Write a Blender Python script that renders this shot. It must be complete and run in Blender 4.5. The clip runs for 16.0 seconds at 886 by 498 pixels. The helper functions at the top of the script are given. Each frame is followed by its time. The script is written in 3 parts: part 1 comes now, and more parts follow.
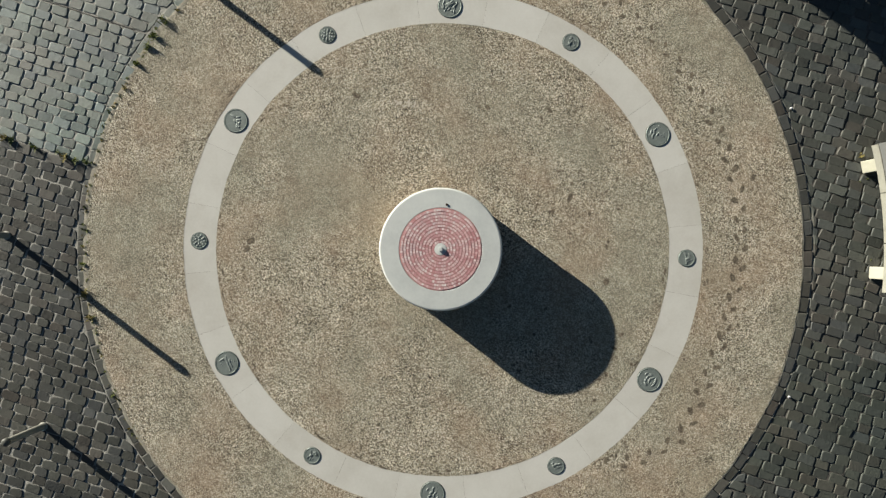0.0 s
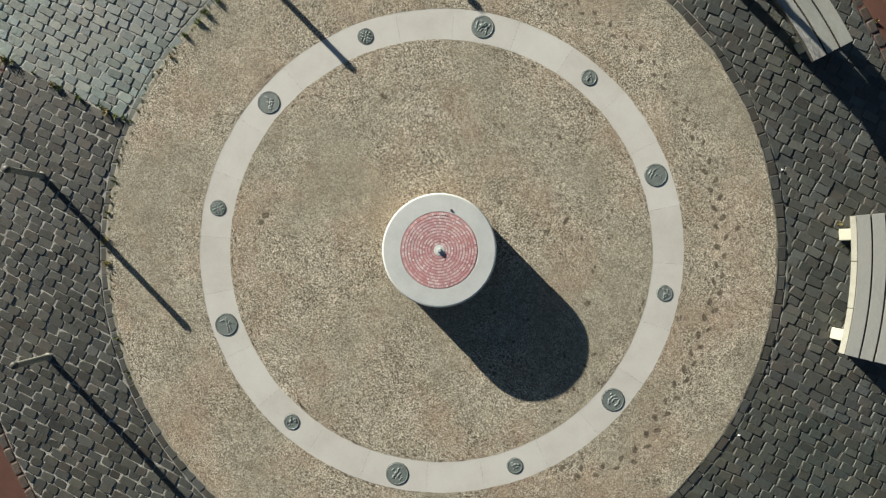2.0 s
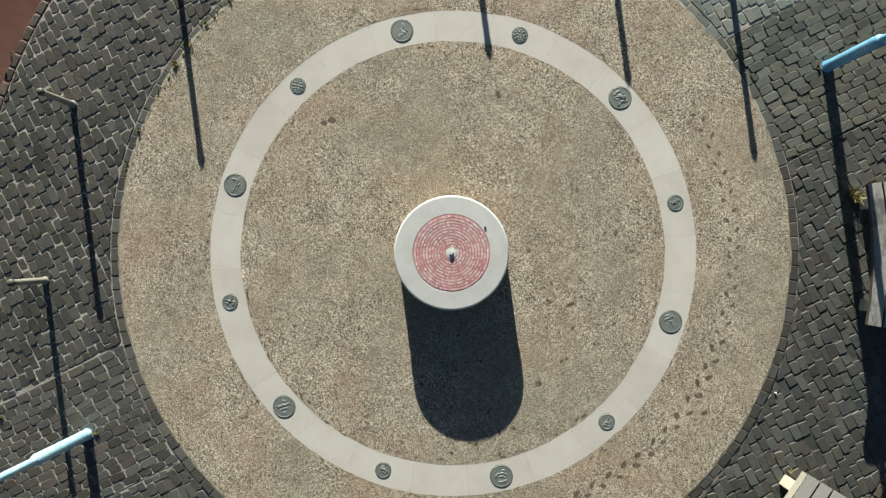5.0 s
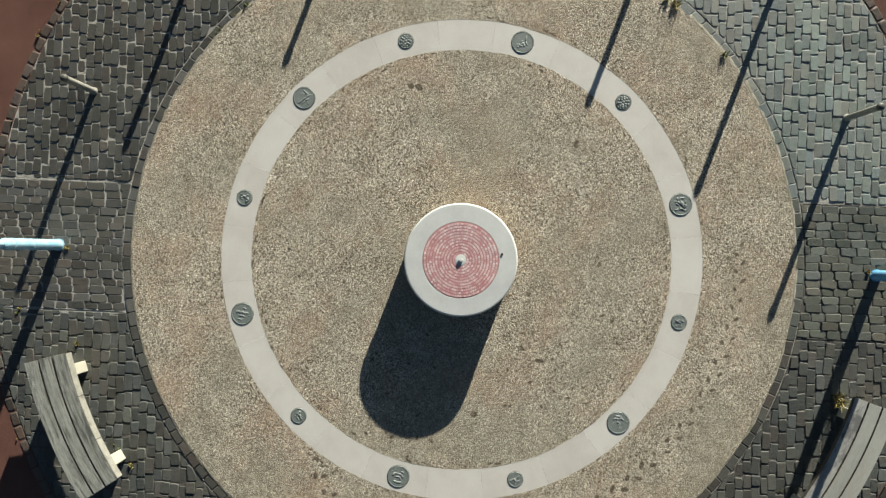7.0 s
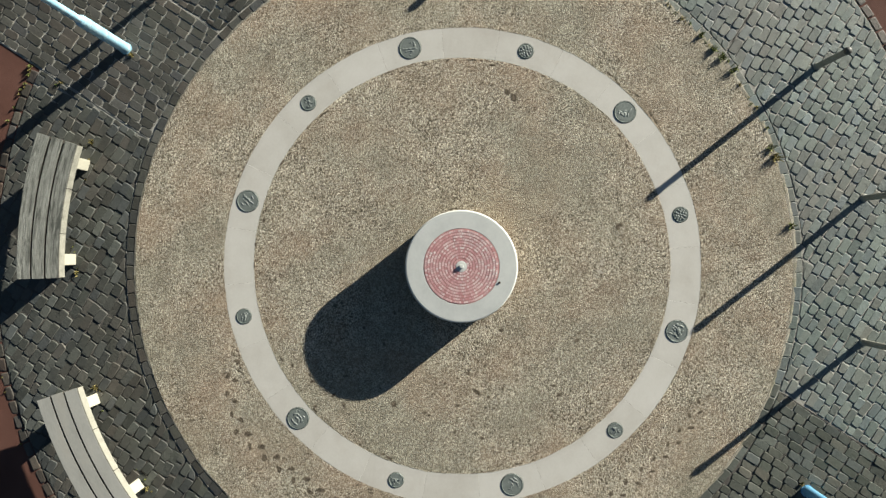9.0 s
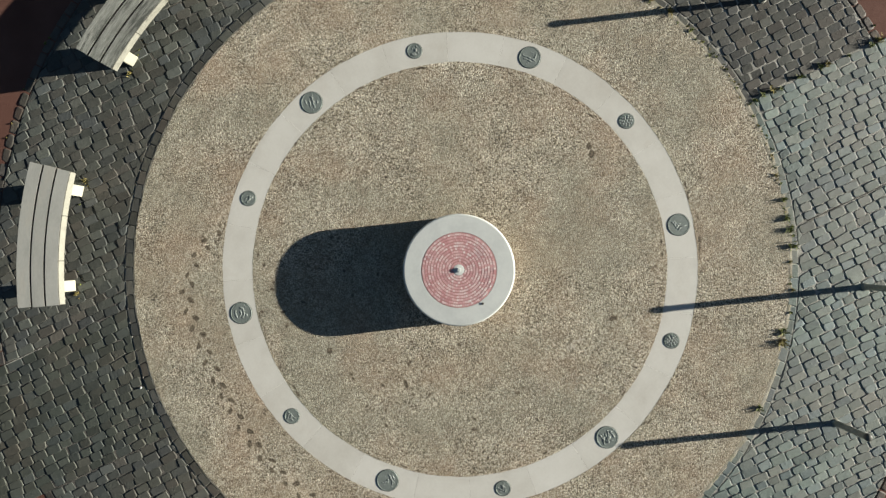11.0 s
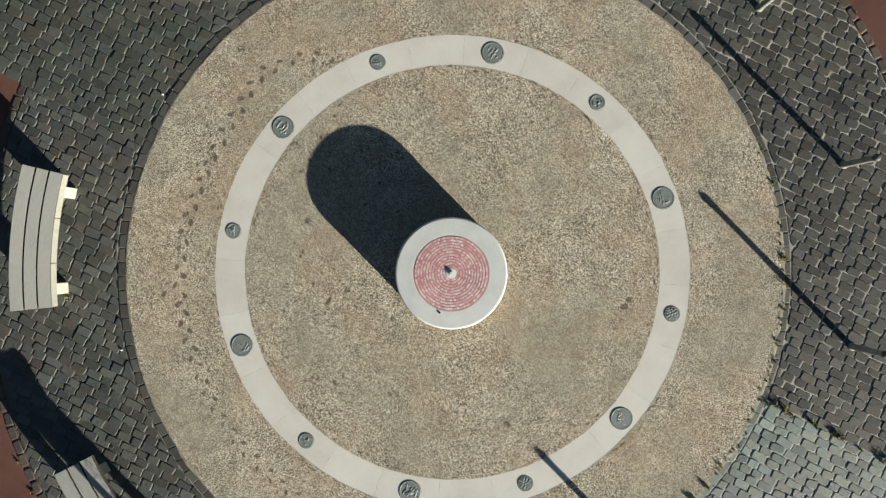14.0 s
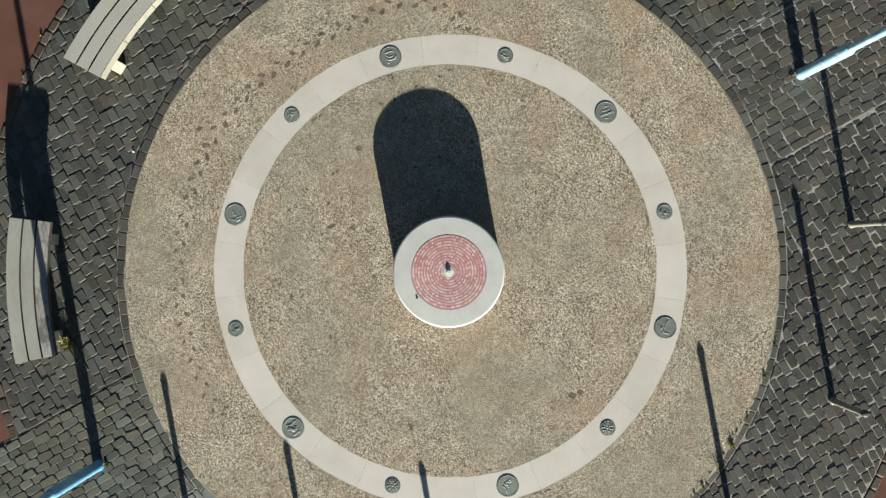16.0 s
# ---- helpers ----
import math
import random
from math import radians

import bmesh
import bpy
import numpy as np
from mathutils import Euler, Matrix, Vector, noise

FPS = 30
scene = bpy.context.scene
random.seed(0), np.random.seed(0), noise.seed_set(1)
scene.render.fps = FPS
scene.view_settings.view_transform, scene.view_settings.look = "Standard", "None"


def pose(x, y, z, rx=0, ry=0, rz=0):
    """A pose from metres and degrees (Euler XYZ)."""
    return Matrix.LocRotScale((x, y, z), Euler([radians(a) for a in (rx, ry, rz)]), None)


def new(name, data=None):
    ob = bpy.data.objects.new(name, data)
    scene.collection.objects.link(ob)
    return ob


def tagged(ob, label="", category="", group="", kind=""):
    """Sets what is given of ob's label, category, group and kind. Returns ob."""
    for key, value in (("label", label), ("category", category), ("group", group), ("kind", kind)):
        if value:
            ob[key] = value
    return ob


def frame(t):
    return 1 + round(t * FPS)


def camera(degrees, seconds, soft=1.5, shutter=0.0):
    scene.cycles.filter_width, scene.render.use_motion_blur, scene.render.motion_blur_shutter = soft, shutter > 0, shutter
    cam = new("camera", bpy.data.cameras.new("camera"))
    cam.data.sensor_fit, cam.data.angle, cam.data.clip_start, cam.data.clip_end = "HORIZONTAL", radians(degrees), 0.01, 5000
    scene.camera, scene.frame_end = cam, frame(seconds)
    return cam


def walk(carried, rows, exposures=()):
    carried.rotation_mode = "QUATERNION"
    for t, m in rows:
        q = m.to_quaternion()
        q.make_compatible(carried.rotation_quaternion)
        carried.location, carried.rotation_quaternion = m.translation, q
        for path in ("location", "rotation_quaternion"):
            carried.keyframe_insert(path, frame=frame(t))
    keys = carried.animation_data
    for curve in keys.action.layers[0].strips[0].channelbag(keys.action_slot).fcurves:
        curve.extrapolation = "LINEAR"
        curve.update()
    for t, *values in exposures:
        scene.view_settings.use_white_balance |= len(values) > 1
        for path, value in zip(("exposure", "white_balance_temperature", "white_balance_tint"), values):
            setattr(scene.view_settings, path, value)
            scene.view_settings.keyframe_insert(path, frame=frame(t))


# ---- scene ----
cam = camera(72.0, 16.0, soft=1.35)
PATH = [
    (0.0, pose(0.167, -0.025, 8.361, 0.19, 0.98, -0.95)),
    (0.5, pose(0.195, -0.021, 8.809, 0.19, 0.98, -0.99)),
    (1.0, pose(0.220, -0.016, 9.031, 0.19, 0.98, -0.99)),
    (1.5, pose(0.216, 0.001, 8.993, 0.19, 0.98, 2.11)),
    (2.0, pose(0.197, 0.017, 8.968, 0.19, 0.98, 7.82)),
    (2.5, pose(0.166, 0.033, 8.951, 0.19, 0.98, 13.68)),
    (3.0, pose(0.137, 0.045, 8.936, 0.19, 0.98, 19.66)),
    (3.5, pose(0.102, 0.051, 8.927, 0.19, 0.98, 25.72)),
    (4.0, pose(0.072, 0.052, 8.924, 0.19, 0.98, 31.86)),
    (4.5, pose(0.039, 0.050, 8.928, 0.19, 0.98, 38.05)),
    (5.0, pose(0.002, 0.039, 8.943, 0.19, 0.98, 44.42)),
    (5.5, pose(-0.037, 0.022, 8.965, 0.19, 0.98, 51.04)),
    (6.0, pose(-0.077, -0.001, 8.990, 0.19, 0.98, 58.00)),
    (6.5, pose(-0.115, -0.030, 9.014, 0.19, 0.98, 65.38)),
    (7.0, pose(-0.151, -0.061, 9.037, 0.19, 0.98, 72.99)),
    (7.5, pose(-0.173, -0.089, 9.062, 0.19, 0.98, 80.69)),
    (8.0, pose(-0.186, -0.115, 9.082, 0.19, 0.98, 88.36)),
    (8.5, pose(-0.191, -0.137, 9.097, 0.19, 0.98, 96.09)),
    (9.0, pose(-0.186, -0.162, 9.106, 0.19, 0.98, 103.85)),
    (9.5, pose(-0.178, -0.186, 9.117, 0.19, 0.98, 111.61)),
    (10.0, pose(-0.166, -0.209, 9.129, 0.19, 0.98, 119.44)),
    (10.5, pose(-0.152, -0.229, 9.139, 0.19, 0.98, 127.40)),
    (11.0, pose(-0.134, -0.248, 9.147, 0.19, 0.98, 135.57)),
    (11.5, pose(-0.113, -0.265, 9.148, 0.19, 0.98, 144.04)),
    (12.0, pose(-0.091, -0.281, 9.145, 0.19, 0.98, 152.67)),
    (12.5, pose(-0.071, -0.301, 9.143, 0.19, 0.98, 161.44)),
    (13.0, pose(-0.051, -0.312, 9.143, 0.19, 0.98, 170.17)),
    (13.5, pose(-0.019, -0.316, 9.143, 0.19, 0.98, 178.96)),
    (14.0, pose(0.011, -0.318, 9.146, 0.19, 0.98, 187.69)),
    (14.5, pose(0.047, -0.312, 9.152, 0.19, 0.98, 196.39)),
    (15.0, pose(0.077, -0.300, 9.163, 0.19, 0.98, 204.96)),
    (15.5, pose(0.111, -0.286, 9.172, 0.19, 0.98, 213.59)),
    (16.0, pose(0.147, -0.267, 9.183, 0.19, 0.98, 221.70)),
]
walk(cam, PATH, exposures=[(0, 0.95), (1.0, 1.01), (2.5, 1.12), (4, 1.14), (7, 1.11), (9, 1.06), (11.5, 1.07), (12.5, 1.09), (13.5, 1.12), (14.5, 1.18), (16, 1.22)])

# ---- daylight: low sun, clear sky ----
SUN_AZ, SUN_EL = 142.0, 12.8          # degrees: direction towards the sun, counted from +x
sun = new("sun", bpy.data.lights.new("sun", "SUN"))
sun.data.energy, sun.data.angle, sun.data.color = 5.0, radians(0.5), (1.0, 0.957, 0.845)
sun.matrix_world = pose(0, 0, 20) @ Vector((math.cos(radians(SUN_AZ)) * math.cos(radians(SUN_EL)),
                                            math.sin(radians(SUN_AZ)) * math.cos(radians(SUN_EL)),
                                            math.sin(radians(SUN_EL)))).to_track_quat("Z", "Y").to_matrix().to_4x4()
world = bpy.data.worlds.new("world")
scene.world = world
world.use_nodes = True
sky = world.node_tree.nodes.new("ShaderNodeTexSky")
sky.sky_type, sky.sun_disc = "NISHITA", False
sky.dust_density, sky.ozone_density = 0.6, 2.5
sky.sun_elevation, sky.sun_rotation = radians(SUN_EL), radians(90.0 - SUN_AZ)
world.node_tree.nodes["Background"].inputs["Strength"].default_value = 0.0235
world.node_tree.links.new(sky.outputs[0], world.node_tree.nodes["Background"].inputs["Color"])

# ---- materials ----


def material(name, stops, scale=6.0, fine=60.0, fine_mix=0.5, rough=0.8, bump=0.3, bump_scale=80.0, depth=0.01,
             spread="", spread_amount=0.25, metal=0.0, cells=0.0, cell_mix=0.0, cell_bump=0.0, stain=0.0, stain_scale=0.9,
             stain_colour=(0.08, 0.07, 0.06), stain_at=(0.52, 0.72), patch=None, blotch=0.0, clumps=0.0, hues=(), mottle=0.0, grain=0.0):
    """Colour from a coarse and a fine noise over the ramp stops, pebble cells, stains, and a bump of both scales.
    spread: 'island' or 'object' varies the tone from piece to piece."""
    m = bpy.data.materials.new(name)
    m.use_nodes = True
    n, link = m.node_tree.nodes, m.node_tree.links.new
    shader = n["Principled BSDF"]
    place = n.new("ShaderNodeNewGeometry").outputs["Position"] if spread == "object" else n.new("ShaderNodeTexCoord").outputs["Object"]

    if grain:                                          # along the arc of the court the pattern is drawn out into streaks
        split_place = n.new("ShaderNodeSeparateXYZ")
        link(place, split_place.inputs[0])
        arc, reach, flat = n.new("ShaderNodeMath"), n.new("ShaderNodeVectorMath"), n.new("ShaderNodeCombineXYZ")
        arc.operation, reach.operation = "ARCTAN2", "LENGTH"
        link(split_place.outputs[1], arc.inputs[0])
        link(split_place.outputs[0], arc.inputs[1])
        link(split_place.outputs[0], flat.inputs[0])
        link(split_place.outputs[1], flat.inputs[1])
        link(flat.outputs[0], reach.inputs[0])
        drawn, streak = n.new("ShaderNodeMath"), n.new("ShaderNodeCombineXYZ")
        drawn.operation = "MULTIPLY"
        drawn.inputs[1].default_value = 6.0 * grain
        link(arc.outputs[0], drawn.inputs[0])
        link(reach.outputs["Value"], streak.inputs[0])
        link(drawn.outputs[0], streak.inputs[1])
        link(split_place.outputs[2], streak.inputs[2])
        place = streak.outputs[0]

    def noise_at(s, detail=4.0, roughness=0.6):
        node = n.new("ShaderNodeTexNoise")
        link(place, node.inputs["Vector"])
        node.inputs["Scale"].default_value, node.inputs["Detail"].default_value = s, detail
        node.inputs["Roughness"].default_value = roughness
        return node.outputs["Fac"]

    def mix(a, b, fac, kind="FLOAT", blend="MIX"):
        node = n.new("ShaderNodeMix")
        node.data_type, node.blend_type = kind, blend
        ins = [s for s in node.inputs if s.enabled]
        for socket, value in zip(ins, (fac, a, b)):
            if hasattr(value, "links"):
                link(value, socket)
            else:
                socket.default_value = value
        return [s for s in node.outputs if s.enabled][0]

    coarse = mix(noise_at(scale), noise_at(clumps, 4.0, 0.7), 0.55) if clumps else noise_at(scale)
    value = mix(coarse, noise_at(fine, 3.0), fine_mix)
    cell = None
    if cells:
        cell = n.new("ShaderNodeTexVoronoi")
        link(place, cell.inputs["Vector"])
        cell.inputs["Scale"].default_value = cells
        split = n.new("ShaderNodeSeparateColor")
        link(cell.outputs["Color"], split.inputs[0])
        value = mix(value, split.outputs[0], cell_mix)
    if spread:
        source = n.new("ShaderNodeNewGeometry").outputs["Random Per Island"] if spread == "island" else n.new("ShaderNodeObjectInfo").outputs["Random"]
        value = mix(value, source, spread_amount)
    ramp = n.new("ShaderNodeValToRGB")
    link(value, ramp.inputs[0])
    while len(ramp.color_ramp.elements) < len(stops):
        ramp.color_ramp.elements.new(0.5)
    for element, (at, colour) in zip(ramp.color_ramp.elements, stops):
        element.position, element.color = at, (*colour, 1)
    colour = ramp.outputs[0]
    if stain:
        edge = n.new("ShaderNodeMapRange")
        link(noise_at(stain_scale, 6.0, 0.65), edge.inputs[0])
        edge.inputs[1].default_value, edge.inputs[2].default_value = stain_at
        edge.inputs[4].default_value = stain
        colour = mix(colour, (*stain_colour, 1), edge.outputs[0], "RGBA")
    if patch:
        wide = n.new("ShaderNodeMapRange")
        link(noise_at(0.55, 3.0, 0.5), wide.inputs[0])
        wide.inputs[1].default_value, wide.inputs[2].default_value, wide.inputs[4].default_value = 0.45, 0.62, 0.5
        colour = mix(colour, (*patch, 1), wide.outputs[0], "RGBA")
    if mottle:                                         # lighter and darker areas a hand's width to a step across
        ground_in = n.new("ShaderNodeMapRange")
        link(noise_at(3.6, 7.0, 0.78), ground_in.inputs[0])
        ground_in.inputs[1].default_value, ground_in.inputs[2].default_value = 0.36, 0.64
        ground_in.inputs[3].default_value, ground_in.inputs[4].default_value = 1.0 - mottle, 1.0 + mottle
        grey = n.new("ShaderNodeCombineColor")
        for k in range(3):
            link(ground_in.outputs[0], grey.inputs[k])
        colour = mix(colour, grey.outputs[0], 1.0, "RGBA", "MULTIPLY")
    if blotch:
        small = n.new("ShaderNodeMapRange")
        link(noise_at(6.5, 5.0, 0.7), small.inputs[0])
        small.inputs[1].default_value, small.inputs[2].default_value, small.inputs[4].default_value = 0.56, 0.74, blotch
        colour = mix(colour, (0.15, 0.115, 0.08, 1), small.outputs[0], "RGBA")
    if hues:                                           # each piece leans to one of a few hues
        fold = n.new("ShaderNodeMath")
        fold.operation = "PINGPONG"
        link(source, fold.inputs[0])
        fold.inputs[1].default_value = 0.09
        wheel = n.new("ShaderNodeValToRGB")
        while len(wheel.color_ramp.elements) < len(hues):
            wheel.color_ramp.elements.new(0.5)
        for k, (element, hue) in enumerate(zip(wheel.color_ramp.elements, hues)):
            element.position, element.color = 0.09 * k / (len(hues) - 1), (*hue, 1)
        link(fold.outputs[0], wheel.inputs[0])
        colour = mix(colour, wheel.outputs[0], 1.0, "RGBA", "MULTIPLY")
    link(colour, shader.inputs["Base Color"])
    shader.inputs["Roughness"].default_value, shader.inputs["Metallic"].default_value = rough, metal
    shader.inputs["Specular IOR Level"].default_value = 0.35
    relief = noise_at(bump_scale, 5.0, 0.65)
    if cell_bump:
        inverse = n.new("ShaderNodeMath")
        inverse.operation = "SUBTRACT"
        inverse.inputs[0].default_value = 1.0
        link(cell.outputs["Distance"], inverse.inputs[1])
        relief = mix(relief, inverse.outputs[0], cell_bump)
    bumped = n.new("ShaderNodeBump")
    bumped.inputs["Strength"].default_value, bumped.inputs["Distance"].default_value = bump, depth
    link(relief, bumped.inputs["Height"])
    link(bumped.outputs[0], shader.inputs["Normal"])
    return m


M_CONCRETE = material("exposed_aggregate", [(0.36, (0.05, 0.041, 0.03)), (0.44, (0.22, 0.188, 0.134)), (0.51, (0.412, 0.356, 0.257)), (0.575, (0.545, 0.482, 0.362)), (0.67, (0.88, 0.825, 0.69))],
                      scale=1.3, clumps=17.0, fine=90.0, fine_mix=0.52, rough=0.9, bump=1.0, bump_scale=110.0, depth=0.018, cells=88.0, cell_mix=0.34, cell_bump=0.45,
                      stain=0.5, stain_scale=0.8, stain_colour=(0.41, 0.295, 0.2), stain_at=(0.45, 0.64), patch=(0.31, 0.295, 0.22), blotch=0.45, mottle=0.16)
M_RING = material("pale_stone", [(0.3, (0.6, 0.575, 0.51)), (0.55, (0.69, 0.67, 0.605)), (0.75, (0.745, 0.725, 0.665))], scale=2.2, fine=30.0, fine_mix=0.3,
                  rough=0.7, bump=0.12, bump_scale=120.0, depth=0.004, spread="object", spread_amount=0.2,
                  stain=0.25, stain_scale=2.5, stain_colour=(0.5, 0.44, 0.36), stain_at=(0.56, 0.75))
M_MARBLE = material("white_marble", [(0.3, (0.56, 0.58, 0.555)), (0.55, (0.655, 0.675, 0.64)), (0.75, (0.715, 0.735, 0.69))], scale=2.5, fine=25.0, fine_mix=0.3,
                    rough=0.55, bump=0.1, bump_scale=90.0, depth=0.004, stain=0.3, stain_scale=4.0, stain_colour=(0.5, 0.52, 0.48), stain_at=(0.55, 0.75))
M_SIDE = material("tan_sandstone", [(0.3, (0.18, 0.125, 0.08)), (0.55, (0.27, 0.195, 0.128)), (0.75, (0.36, 0.265, 0.18))], scale=4.0, fine=40.0, rough=0.85, bump=0.4, bump_scale=50.0)
M_TESSERA = material("red_tessera", [(0.2, (0.62, 0.3, 0.3)), (0.46, (0.75, 0.47, 0.46)), (0.62, (0.81, 0.6, 0.58)), (0.8, (0.87, 0.77, 0.74))], scale=3.0, fine=40.0,
                     fine_mix=0.3, rough=0.5, bump=0.15, spread="island", spread_amount=0.55)
M_TESSERA_PALE = material("pale_tessera", [(0.2, (0.64, 0.4, 0.4)), (0.5, (0.73, 0.54, 0.53)), (0.8, (0.8, 0.69, 0.67))], scale=3.0, fine=40.0, fine_mix=0.3, rough=0.5, bump=0.15, spread="island", spread_amount=0.5)
M_GROUT = material("grout", [(0.3, (0.42, 0.2, 0.19)), (0.7, (0.58, 0.32, 0.305))], rough=0.9)
M_BRONZE = material("patinated_bronze", [(0.3, (0.13, 0.155, 0.14)), (0.5, (0.215, 0.25, 0.225)), (0.7, (0.32, 0.365, 0.33))], scale=9.0, fine=70.0, rough=0.55, metal=0.25,
                    bump=0.4, bump_scale=60.0, depth=0.004, spread="object", spread_amount=0.15)
M_BRONZE_LIGHT = material("worn_relief", [(0.3, (0.2, 0.225, 0.21)), (0.7, (0.34, 0.375, 0.345))], scale=9.0, fine=70.0, rough=0.5, metal=0.25, bump=0.3, bump_scale=70.0, depth=0.004)
M_FIELD = material("dark_patina", [(0.3, (0.17, 0.195, 0.18)), (0.7, (0.27, 0.305, 0.28))], scale=12.0, fine=70.0, rough=0.6, metal=0.2, bump=0.3, bump_scale=60.0, depth=0.004)
M_BRONZE_DARK = material("relief_recess", [(0.3, (0.02, 0.025, 0.022)), (0.7, (0.05, 0.06, 0.055))], rough=0.7)


def sett_material(name, dark, mid, light, spread, patch):
    return material(name, [(0.25, dark), (0.5, mid), (0.78, light)], scale=1.1, fine=30.0, fine_mix=0.4, rough=0.62, bump=0.55, bump_scale=30.0, depth=0.012,
                    spread=spread, spread_amount=0.3, patch=patch,
                    hues=((0.9, 0.95, 1.0), (0.95, 0.98, 0.97), (0.96, 1.0, 0.94), (0.96, 0.96, 0.91), (1.0, 0.92, 0.86)))


SETT = {}
for spread_kind in ("island", "object"):
    SETT["dark", spread_kind] = sett_material("dark_sett", (0.048, 0.051, 0.046), (0.092, 0.096, 0.088), (0.162, 0.169, 0.155), spread_kind, (0.096, 0.088, 0.075))
    SETT["brown", spread_kind] = sett_material("brown_sett", (0.039, 0.038, 0.034), (0.08, 0.079, 0.07), (0.148, 0.144, 0.13), spread_kind, (0.09, 0.082, 0.069))
    SETT["way", spread_kind] = sett_material("way_sett", (0.05, 0.049, 0.043), (0.1, 0.097, 0.087), (0.175, 0.168, 0.152), spread_kind, (0.105, 0.098, 0.08))
    SETT["grey", spread_kind] = sett_material("pale_sett", (0.122, 0.143, 0.132), (0.214, 0.248, 0.229), (0.341, 0.392, 0.362), spread_kind, (0.22, 0.208, 0.19))
    SETT["green", spread_kind] = sett_material("grey_green_sett", (0.062, 0.068, 0.056), (0.124, 0.133, 0.113), (0.215, 0.226, 0.196), spread_kind, (0.12, 0.115, 0.092))
    SETT["smooth", spread_kind] = sett_material("smooth_sett", (0.048, 0.053, 0.046), (0.08, 0.087, 0.076), (0.126, 0.135, 0.119), spread_kind, (0.086, 0.082, 0.067))
    SETT["edge", spread_kind] = sett_material("dusty_sett", (0.048, 0.044, 0.038), (0.094, 0.083, 0.072), (0.165, 0.147, 0.128), spread_kind, (0.12, 0.075, 0.055))
M_BED = material("joint_sand", [(0.3, (0.06, 0.056, 0.048)), (0.55, (0.12, 0.112, 0.098)), (0.75, (0.22, 0.205, 0.18))], scale=3.0, fine=60.0, fine_mix=0.5, rough=0.95, bump=0.7,
                 bump_scale=90.0, depth=0.01)
M_BED_PALE = material("pale_joint_sand", [(0.3, (0.15, 0.144, 0.124)), (0.5, (0.36, 0.348, 0.305)), (0.72, (0.64, 0.62, 0.55))], scale=3.0, fine=60.0, fine_mix=0.5, rough=0.95, bump=0.7,
                      bump_scale=90.0, depth=0.01)
M_RED = material("red_clay", [(0.3, (0.09, 0.04, 0.028)), (0.5, (0.135, 0.062, 0.045)), (0.7, (0.185, 0.092, 0.068))], scale=1.2, fine=120.0, fine_mix=0.45, rough=0.95, bump=0.5,
                 bump_scale=140.0, depth=0.006)
M_BENCH = material("painted_plank", [(0.3, (0.37, 0.368, 0.33)), (0.55, (0.475, 0.472, 0.425)), (0.75, (0.57, 0.568, 0.51))], scale=5.0, fine=60.0, fine_mix=0.4, rough=0.7, bump=0.3,
                   bump_scale=60.0, depth=0.006, spread="object", spread_amount=0.15, stain=0.35, stain_scale=5.0, stain_colour=(0.4, 0.35, 0.27), grain=0.3)
M_BENCH_WORN = material("weathered_plank", [(0.3, (0.13, 0.136, 0.116)), (0.48, (0.3, 0.306, 0.265)), (0.66, (0.52, 0.52, 0.46))], scale=14.0, clumps=30.0, fine=90.0, fine_mix=0.4, rough=0.8, bump=0.8,
                        bump_scale=60.0, depth=0.012, spread="object", spread_amount=0.12, stain=0.8, stain_scale=16.0, stain_colour=(0.075, 0.08, 0.068), stain_at=(0.53, 0.64), grain=0.11)
M_BENCH_STAINED = material("stained_plank", [(0.3, (0.34, 0.34, 0.31)), (0.5, (0.46, 0.46, 0.42)), (0.72, (0.58, 0.575, 0.53))], scale=6.0, fine=60.0, fine_mix=0.4, rough=0.8, bump=0.5,
                           bump_scale=50.0, depth=0.008, spread="object", spread_amount=0.25, stain=0.85, stain_scale=7.0, stain_colour=(0.12, 0.122, 0.12), stain_at=(0.48, 0.6), grain=0.35)
M_BENCH_GREY = material("grey_plank", [(0.3, (0.3, 0.305, 0.27)), (0.5, (0.4, 0.405, 0.36)), (0.72, (0.5, 0.5, 0.445))], scale=3.0, fine=40.0, fine_mix=0.35, rough=0.75, bump=0.3, bump_scale=50.0, depth=0.006,
                        spread="object", spread_amount=0.2, stain=0.4, stain_scale=4.0, stain_colour=(0.36, 0.3, 0.23), stain_at=(0.52, 0.68), grain=0.3)
# gap shade put into the colour of the planks' sides
M_PLANK_SIDE = material("shaded_plank_side", [(0.3, (0.035, 0.032, 0.026)), (0.7, (0.085, 0.078, 0.064))], scale=6.0, rough=0.85, bump=0.4)
M_LEG = material("cream_paint", [(0.3, (0.38, 0.37, 0.29)), (0.7, (0.5, 0.49, 0.395))], scale=6.0, rough=0.6, bump=0.2)
# facing colours, cream and worn, dulled to hold down the sun on the front
M_EDGE = material("dulled_cream_edge", [(0.3, (0.24, 0.236, 0.195)), (0.7, (0.36, 0.355, 0.3))], scale=5.0, fine=40.0, rough=0.75, bump=0.3, stain=0.5, stain_scale=5.0, stain_colour=(0.1, 0.095, 0.075))
M_EDGE_WORN = material("dulled_worn_edge", [(0.3, (0.19, 0.187, 0.155)), (0.7, (0.36, 0.355, 0.3))], scale=8.0, fine=50.0, rough=0.8, bump=0.4, stain=0.6, stain_scale=6.0, stain_colour=(0.07, 0.068, 0.055))
